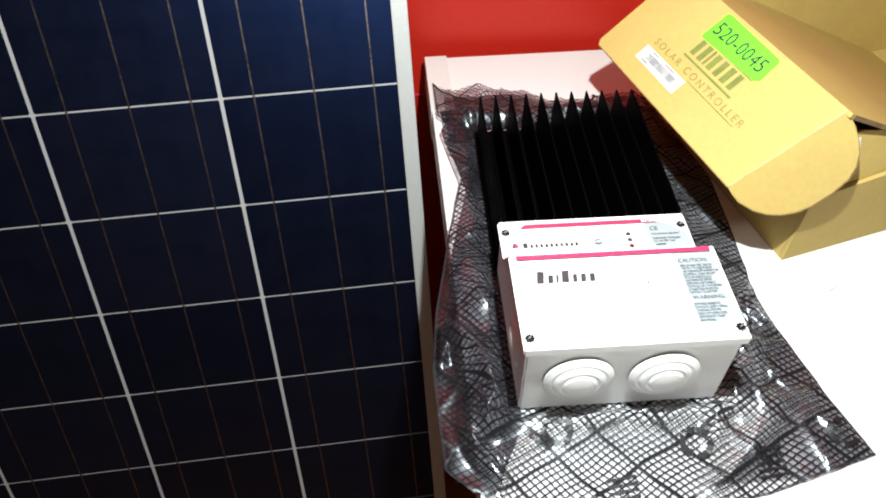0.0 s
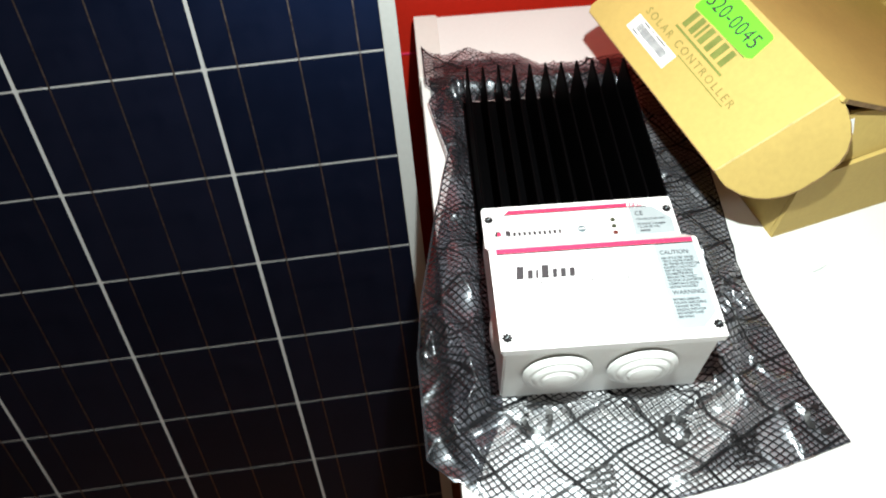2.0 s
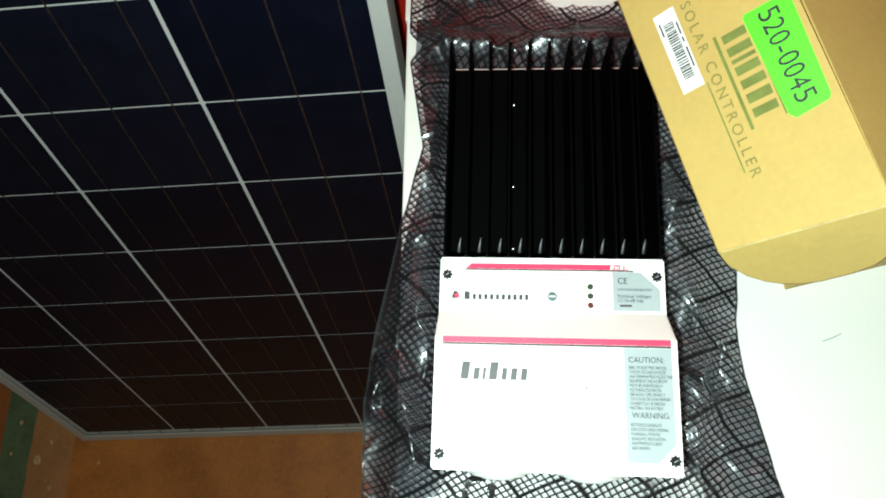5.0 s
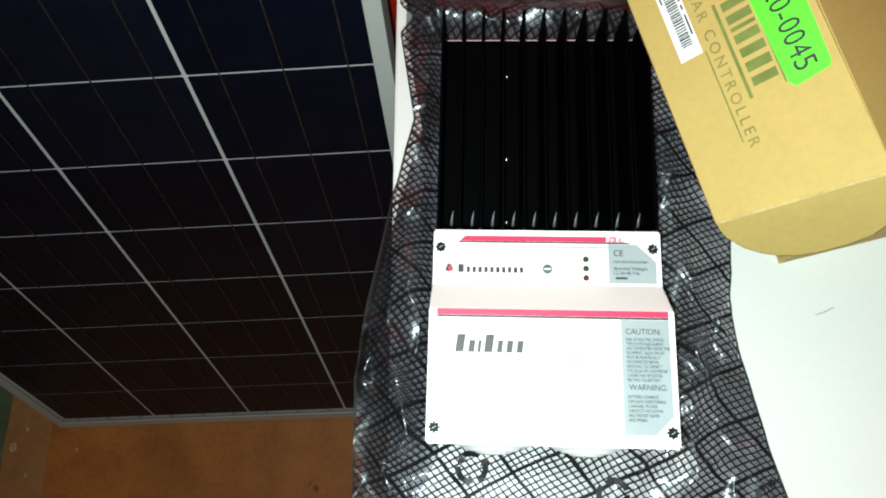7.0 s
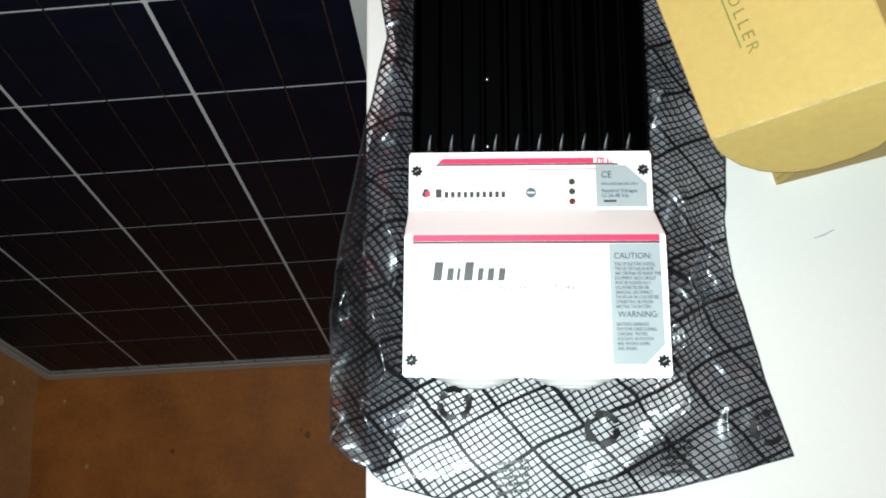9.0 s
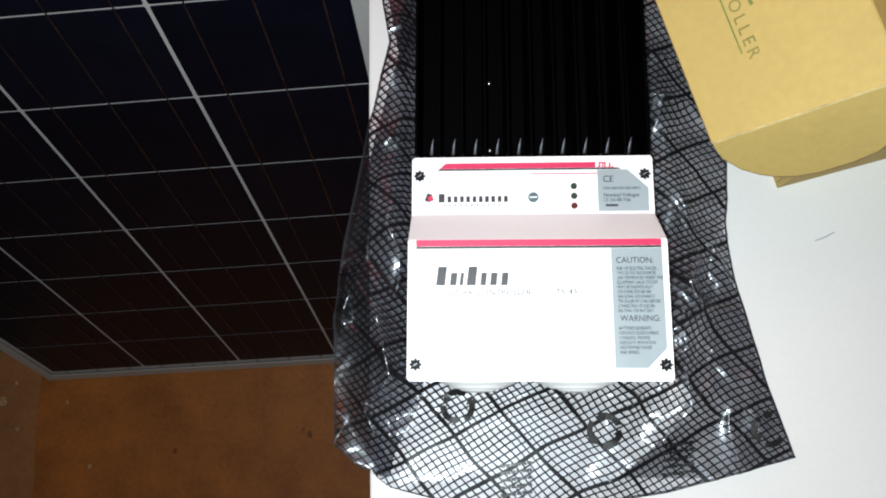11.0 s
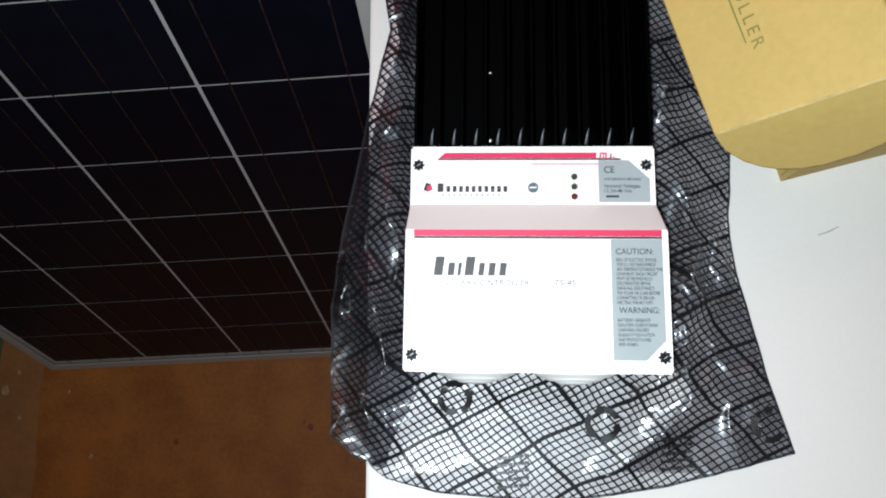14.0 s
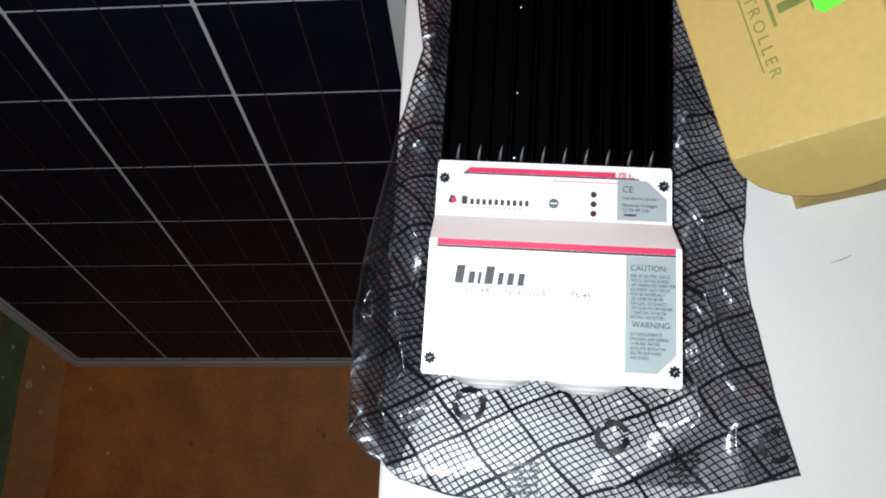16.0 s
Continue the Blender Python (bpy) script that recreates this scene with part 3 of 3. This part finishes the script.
E1 = H1 + 0.00012
E2 = H2 + 0.00012
part("stripe", extrude(rect(-0.0593, 0.0603, 0.0662, 0.0694), flat(0, 0, E1), 0.0001), "pink", lid, "crimson stripe")
part("stripe_shadow_line", extrude(rect(-0.0593, 0.0603, 0.0650, 0.0661), flat(0, 0, E1), 0.0001), "ink", lid, "thin black line")
part("stripe", extrude([(-0.0487, 0.1116), (0.0435, 0.1116), (0.0405, 0.1146), (-0.0455, 0.1146)], flat(0, 0, E2), 0.0001), "pink", lid, "crimson stripe")
part("stripe_shadow_line", extrude([(-0.0497, 0.1106), (0.0465, 0.1106), (0.0455, 0.1115), (-0.0488, 0.1115)], flat(0, 0, E2), 0.0001), "ink", lid, "thin black line")
part("warning_field", extrude([(0.0358, 0.0070), (0.0512, 0.0070), (0.0605, 0.0165), (0.0603, 0.0648), (0.0358, 0.0648)], flat(0, 0, E1), 0.0001), "greylabel", lid, "pale grey printed field")
part("rating_field", extrude([(0.0343, 0.0880), (0.0605, 0.0880), (0.0605, 0.1005), (0.0500, 0.1104), (0.0343, 0.1104)], flat(0, 0, E2), 0.0001), "greylabel", lid, "pale grey printed field")
# the maker's marks, as plain bars
mark("maker_mark", flat(-0.0502, 0.0468, E1 + 0.0001), (0.0058, 0.0042, 0.0016, 0.0058, 0.0036, 0.0042, 0.0042), (0.0092, 0.0062, 0.0062, 0.0092, 0.0062, 0.0062, 0.0062), 0.0011, "ink", lid, slant=0.12)
mark("maker_mark", flat(-0.0498, 0.0934, E2 + 0.0001), (0.0042,) + (0.0026,) * 10, (0.0046,) + (0.0032,) * 10, 0.0007, "ink", lid)
part("maker_emblem", extrude([(-0.0567, 0.0945), (-0.0545, 0.0935), (-0.0518, 0.0947), (-0.0528, 0.0977), (-0.0552, 0.0985)], flat(0, 0, E2), 0.0001), "ink", lid, "small dark and crimson emblem")
part("emblem_face", extrude([(-0.0545, 0.0938), (-0.0521, 0.0949), (-0.0530, 0.0974), (-0.0549, 0.0962)], flat(0, 0, E2 + 0.0001), 0.0001), "pink", lid)
mark("maker_mark", flat(-0.0470, 0.0913, E2 + 0.0001), (0.0016,) * 11, (0.0011,) * 11, 0.0013, "greylabel", lid)
mark("maker_mark", flat(0.0330, 0.1119, E2 + 0.0001), (0.0022, 0.0011, 0.0006, 0.0022, 0.0011, 0.0011, 0.0011), (0.0026, 0.0019, 0.0019, 0.0026, 0.0019, 0.0019, 0.0019), 0.0005, "white", lid, slant=0.12)
writing("lettering", "SOLAR CONTROLLER", flat(-0.0439, 0.0420, E1), 0.0040, "ink", lid, width=0.0405, shear=0.15)
writing("lettering", "TS-45", flat(0.0086, 0.0422, E1), 0.0040, "ink", lid, width=0.0102, shear=0.15)
writing("lettering", "CAUTION:", flat(0.0381, 0.0574, E1 + 0.0001), 0.0042, "greytext", lid, width=0.0178)
writing("lettering", "WARNING:", flat(0.0389, 0.0292, E1 + 0.0001), 0.0042, "greytext", lid, width=0.0190)
writing("lettering", "CE", flat(0.0372, 0.1036, E2 + 0.0001), 0.0050, "greytext", lid, width=0.0052)
writing("lettering", "FOR INDOOR USE ONLY", flat(0.0372, 0.0996, E2 + 0.0001), 0.0019, "greytext", lid, width=0.0190)
writing("lettering", "Nominal Voltages", flat(0.0372, 0.0957, E2 + 0.0001), 0.0027, "greytext", lid, width=0.0182)
writing("lettering", "12-24-48 Vdc", flat(0.0372, 0.0931, E2 + 0.0001), 0.0027, "greytext", lid, width=0.0140)
part("small_print", extrude(rect(0.038, 0.0445, 0.0905, 0.0917), flat(0, 0, E2 + 0.0001), 0.0001), "greytext", lid)
part("small_print", extrude(rect(-0.0005, 0.0345, 0.1082, 0.1087), flat(0, 0, E2), 0.0001), "pink", lid, "faint crimson line")
NOTICES = ((0.0556, ("RISK OF ELECTRIC SHOCK,", "TWO DC VOLTAGE SOURCES", "ARE TERMINATED INSIDE THIS", "EQUIPMENT. EACH CIRCUIT", "MUST BE INDIVIDUALLY", "DISCONNECTED BEFORE",
                     "SERVICING. DISCONNECT", "THE SOLAR OR LOAD BEFORE", "CONNECTING OR DISCON-", "NECTING THE BATTERY.")),
           (0.0267, ("BATTERIES GENERATE", "EXPLOSIVE GASES DURING", "CHARGING. PROVIDE", "ADEQUATE VENTILATION", "AND PREVENT FLAMES", "AND SPARKS.")))
for top, rows_ in NOTICES:
    for i, words in enumerate(rows_):
        writing("small_print", words, flat(0.0382, top - 0.0016 - i * 0.00228, E1 + 0.0001), 0.0023, "greytext", lid, width=0.00084 * len(words))
for y, mat in ((0.1016, "led_green"), (0.0963, "led_green"), (0.0910, "led_red")):
    b = bmesh.new()
    extrude(disc(0.0017, 20), flat(0.0218, y, H2 + 0.0004), 0.001, b)
    led = part("indicator_lamp", b, mat, lid, "small round unlit indicator")
b = bmesh.new()
extrude(disc(0.0027, 24), flat(0.0005, 0.0957, H2 + 0.0006), 0.0012, b)
part("push_button", b, "button", lid, "round blue-grey push button")
part("button_print", extrude(rect(-0.0019, 0.0019, -0.0004, 0.0004), flat(0.0005, 0.0957, H2 + 0.0008), 0.0001), "paper", lid)

sink = part("heat_sink_base", boxed(-0.0635, 0.0635, 0.1160, 0.2575, 0.0, 0.0125, 0.0006), "black", ctl, "black anodised heat sink plate")
part("cut_end", boxed(-0.0625, 0.0625, 0.2576, 0.2582, 0.0015, 0.0120), "bare", sink, "bare bright saw-cut end")
fin = bmesh.new()
prof = [(-0.0012, 0.0125), (0.0012, 0.0125), (0.0008, 0.0492), (0.0004, 0.0500), (-0.0004, 0.0500), (-0.0008, 0.0492)]
a = [fin.verts.new((x, 0.1185, z)) for x, z in prof]
c = [fin.verts.new((x, 0.2560, z)) for x, z in prof]
fin.faces.new(a), fin.faces.new(list(reversed(c)))
for i in range(len(prof)):
    j = (i + 1) % len(prof)
    fin.faces.new((a[i], c[i], c[j], a[j]))
bmesh.ops.recalc_face_normals(fin, faces=fin.faces)
fin_mesh = bpy.data.meshes.new("fin")
fin.to_mesh(fin_mesh)
fin.free()
fin_mesh.materials.append(M["black"])
for i in range(11):
    ob = new("fin", fin_mesh)
    ob.parent = sink
    ob.location = (-0.0612 + i * 0.01224, 0, 0)
# bright slivers in the slots, shaped like the glint on each run-out
b = bmesh.new()
rows_ = []
for i in range(9):
    y = 0.1385 - 0.0095 * i / 8
    z = 0.0165 - 0.0085 * i / 8 * (0.16 + 0.3 * i / 8)
    half = 0.0003 + 0.0008 * i / 8
    skew = 0.0012 * (1 - i / 8) ** 2
    rows_.append([b.verts.new((skew - half, y, z - half * 0.45)), b.verts.new((skew, y, z)), b.verts.new((skew + half, y, z - half * 0.45))])
for p, q in zip(rows_, rows_[1:]):
    b.faces.new((p[0], p[1], q[1], q[0]))
    b.faces.new((p[1], p[2], q[2], q[1]))
first = part("runout_glint", b, "runout", sink, "narrow bright sliver shaped as the glint on a milled run-out", smooth=True)
first.location = (-0.0551, 0, 0)
for i in range(1, 10):
    # each sliver sits further towards the lit side of its slot, to glint
    ob = new("runout_glint", first.data)
    ob.parent = sink
    ob["label"] = first["label"]
    ob.location = (-0.0551 + i * 0.01224 + 0.0038 * i / 9, 0, 0)
for y in (0.231, 0.1738, 0.1325):
    b = bmesh.new()
    bmesh.ops.create_uvsphere(b, u_segments=16, v_segments=10, radius=0.0013)
    bmesh.ops.transform(b, matrix=Matrix.Translation((-0.0212, y, 0.0126)), verts=b.verts)
    part("rivet", b, "steel", sink, "tiny bright rivet", smooth=True)

# ---- cardboard box ----
YAW = 15.0
BOX = flat(0.1472, 0.1120, T, YAW)
carton = thing("cardboard_box", BOX, "open brown cardboard box with green sticker on its flap", "cardboard box")
BH, BW, BL = 0.121, 0.20, 0.285
TH = 0.003
part("front_wall", extrude([(0.0, 0.0003), (BL, 0.0003), (BL, 0.078), (0.06, 0.068), (0.0, 0.062)], pose(0, 0, 0, 90), TH), "card", carton)
part("back_wall", boxed(0.0, BL, BW - TH, BW, 0.0003, BH - 0.004, 0.0008), "card", carton)
part("side_wall", extrude([(TH + 0.0003, 0.0003), (BW - TH - 0.0003, 0.0003), (BW - TH - 0.0003, 0.107), (0.045, 0.105), (0.022, 0.085), (TH + 0.0003, 0.066)], pose(TH, 0, 0, 90, 0, 90), TH), "card", carton)
part("side_wall", boxed(BL - TH, BL, TH + 0.0003, BW - TH - 0.0003, 0.0003, BH - 0.02, 0.0008), "card", carton)
part("bottom", boxed(TH + 0.0003, BL - TH - 0.0003, TH + 0.0003, BW - TH - 0.0003, 0.0003, 0.0033), "card", carton)
inv = BOX.inverted()
up = Vector((0, 0, 0.064))
FT, F0, FH = (inv @ (Vector(v) + up) for v in ((0.0331, 0.2777, 0.8316), (0.0862, 0.1157, 0.8243), (0.1509, 0.1266, 0.8745)))
fa = (F0 - FT).normalized()
fn_ = fa.cross(FH - FT).normalized()
fb = fn_.cross(fa)
FLAP = Matrix(((fa.x, fb.x, fn_.x, FT.x), (fa.y, fb.y, fn_.y, FT.y), (fa.z, fb.z, fn_.z, FT.z), (0, 0, 0, 1)))
FB = 0.0822
flap = part("flap", extrude([(0.002, 0.0), (0.1704, 0.0), (0.1782, FB), (0.0, FB), (-0.001, 0.004)], FLAP, TH), ["card"], carton, "bright sloping cardboard flap with olive print")
part("flap_edge", extrude([(0.002, -0.0006), (0.1704, -0.0006), (0.1704, -0.0001), (0.002, -0.0001)], FLAP @ Matrix.Translation((0, 0, -0.0004)), TH - 0.0008), "cardedge", flap)
# rounded tuck wing, folded down from the flap's lower edge
g = (FH - F0).normalized()
flat_on = g.cross(fn_)
if flat_on.dot(fa) < 0:
    flat_on = -flat_on
wd = flat_on * math.cos(radians(54)) - fn_ * math.sin(radians(54))
wn = g.cross(wd)
if wn.dot(fn_) < 0:
    wn = -wn
WING = Matrix(((g.x, wd.x, wn.x, F0.x), (g.y, wd.y, wn.y, F0.y), (g.z, wd.z, wn.z, F0.z), (0, 0, 0, 1)))
corner = [(0.0, 0.0), (-0.0004, 0.0065), (0.0, 0.0131), (0.0044, 0.0245), (0.0103, 0.0325), (0.0169, 0.0381), (0.0258, 0.0424), (0.0353, 0.0442), (0.0509, 0.0438), (0.0625, 0.0412), (0.0695, 0.0366), (0.0752, 0.0295), (0.0790, 0.0209), (0.0814, 0.0105), (0.0824, 0.0)]
part("tuck_wing", extrude(corner, WING, TH), "card", flap, "rounded cardboard tuck wing folded down")
rim = corner[1:-1]
# highlight of the crease, laid on as a strip of paler card
part("crease_highlight", extrude([(0.0, -0.0006), (0.0824, -0.0006), (0.0824, 0.0005), (0.0, 0.0005)], WING @ Matrix.Translation((0, 0, 0.0003)), 0.0006), "cardworn", flap, "pale highlight along the fold of the cardboard")
part("wing_edge", extrude([(a * 1.0 + (0.0003 if a > 0.05 else -0.0002 if a < 0.01 else 0), b + 0.0013) for a, b in rim] + [(a, b + 0.0001) for a, b in reversed(rim)], WING @ Matrix.Translation((0, 0, -0.0004)), TH - 0.0008), "cardedge", flap)
TOPW = FLAP @ Matrix.Translation((0.0, 0.0, -0.0004)) @ Matrix.Rotation(radians(-74), 4, "Y")
part("tuck_wing", extrude([(0.0, 0.003), (-0.013, 0.008), (-0.018, 0.02), (-0.018, 0.062), (-0.012, 0.076), (0.0, 0.081)], TOPW, TH), "card", flap)
# top panel behind the fold, sloping into the box
TOPP = Matrix.Translation(FH) @ pose(0, 0, 0, 0, 27, 0)
part("top_panel", extrude([(0.0006, -0.004), (BL - 0.02, 0.0), (BL - 0.02, 0.19), (-0.004, 0.19)], TOPP, TH), "card", carton, "cardboard lid panel behind the fold")
part("panel_edge", extrude([(0.004, -0.0045), (BL - 0.02, -0.0008), (BL - 0.02, -0.0003), (0.004, -0.0041)], TOPP @ Matrix.Translation((0, 0, -0.0003)), TH), "cardedge", carton)


# inner flap that leans back from the front wall to just under the lid
INNER = Matrix.Translation((0.0, 0.0032, 0.0655)) @ pose(0, 0, 0, 74)
inner = part("inner_flap", extrude([(0.006, 0.0), (BL - 0.004, 0.0045), (BL - 0.01, 0.020), (0.07, 0.030), (0.03, 0.0375), (0.012, 0.034)], INNER, TH), "card", carton, "inner cardboard flap under the lid")
# the torch's glint on clear tape, painted as a matte white strip
part("tape_glint", extrude([(0.014, 0.022), (0.032, 0.022), (0.03, 0.0335), (0.0155, 0.033)], INNER @ Matrix.Translation((0, 0, 0.0003)), 0.0002), "paper", inner, "torch glint on clear tape, drawn as a small white strip")


def on_flap(a, b, lift=0.0):
    """A frame on the flap: letters run down its length with their tops towards the fold."""
    return FLAP @ Matrix.Translation((a, b, 0.0002 + lift))


part("number_label", extrude([(0.061, 0.0570), (0.0625, 0.0555), (0.119, 0.0575), (0.1222, 0.0600), (0.1205, 0.0765), (0.118, 0.0780), (0.064, 0.0795), (0.0615, 0.078)], on_flap(0, 0, 0.0002), 0.0002), "green_label", flap, "bright green sticker")
a0 = 0.0645
for sign in "520-0045":
    wide_ = 0.0036 if sign == "-" else 0.0057
    writing("label_digit", sign, on_flap(a0, 0.0625, 0.0003), 0.0150, "ink", flap, "black number", width=wide_)
    a0 += wide_ + 0.0012
part("barcode_label", extrude(rect(0.0355, 0.0838, 0.0140, 0.0262), on_flap(0, 0), 0.0002), "paper", flap, "white barcode sticker")
b = bmesh.new()
rng = random.Random(3)
a0 = 0.043
while a0 < 0.077:
    w = rng.uniform(0.0004, 0.0011)
    extrude(rect(a0, a0 + w, 0.0175, 0.0232), on_flap(0, 0, 0.0002), 0.0001, b)
    a0 += w + rng.uniform(0.0004, 0.0009)
part("barcode", b, "greytext", flap)
b = bmesh.new()
for a0, a1, b0 in ((0.0445, 0.052, 0.0244), (0.054, 0.057, 0.0244), (0.041, 0.049, 0.0155), (0.06, 0.072, 0.0244)):
    extrude(rect(a0, a1, b0, b0 + 0.0009), on_flap(0, 0, 0.0002), 0.0001, b)
part("barcode_print", b, "greytext", flap)
mark("maker_mark", on_flap(0.0645, 0.0425), (0.0064, 0.0066, 0.0022, 0.0066, 0.0066, 0.0072, 0.0066), (0.0125,) * 7, 0.0012, "cardink", flap)
part("print_rule", extrude(rect(0.0635, 0.118, 0.0385, 0.0402), on_flap(0, 0), 0.0001), "cardink", flap)
part("print_rule", extrude(rect(0.0635, 0.118, 0.0563, 0.0572), on_flap(0, 0), 0.0001), "cardink", flap)
writing("lettering", "SOLAR CONTROLLER", on_flap(0.0375, 0.0298), 0.0080, "cardink_faint", flap, width=0.104, spacing=1.4)
part("print_rule", extrude(rect(0.084, 0.137, 0.0272, 0.0279), on_flap(0, 0), 0.0001), "cardink", flap)

# ---- floor clutter ----
CABLE = [(-0.9118, -0.0967), (-0.8862, -0.1164), (-0.8753, -0.1480), (-0.8822, -0.1746), (-0.8980, -0.1914), (-0.9069, -0.2190), (-0.9089, -0.2959)]
bm = bmesh.new()
rings = []
for i in range(49):
    u = i / 48 * (len(CABLE) - 1)
    k = min(len(CABLE) - 2, int(u))
    a0, a1, a2, a3 = (Vector((*CABLE[min(len(CABLE) - 1, max(0, k + j))], 0)) for j in (-1, 0, 1, 2))
    f = u - k
    mid = 0.5 * (2 * a1 + (a2 - a0) * f + (2 * a0 - 5 * a1 + 4 * a2 - a3) * f * f + (3 * a1 - a0 - 3 * a2 + a3) * f ** 3)
    way = (a2 - a1).normalized()
    out = Vector((way.y, -way.x, 0))
    rings.append([bm.verts.new(mid + Vector((0, 0, 0.0205)) + (out * math.cos(w) + Vector((0, 0, 0.7 * math.sin(w)))) * 0.0125) for w in (2 * math.pi * j / 10 for j in range(10))])
for p, q in zip(rings, rings[1:]):
    for j in range(10):
        bm.faces.new((p[j], p[(j + 1) % 10], q[(j + 1) % 10], q[j]))
bm.faces.new(rings[0]), bm.faces.new(list(reversed(rings[-1])))
bmesh.ops.recalc_face_normals(bm, faces=bm.faces)
tagged(part("cable", bm, "rubber", smooth=True), "thick black rubber cable curving across a floor strip", "cable")
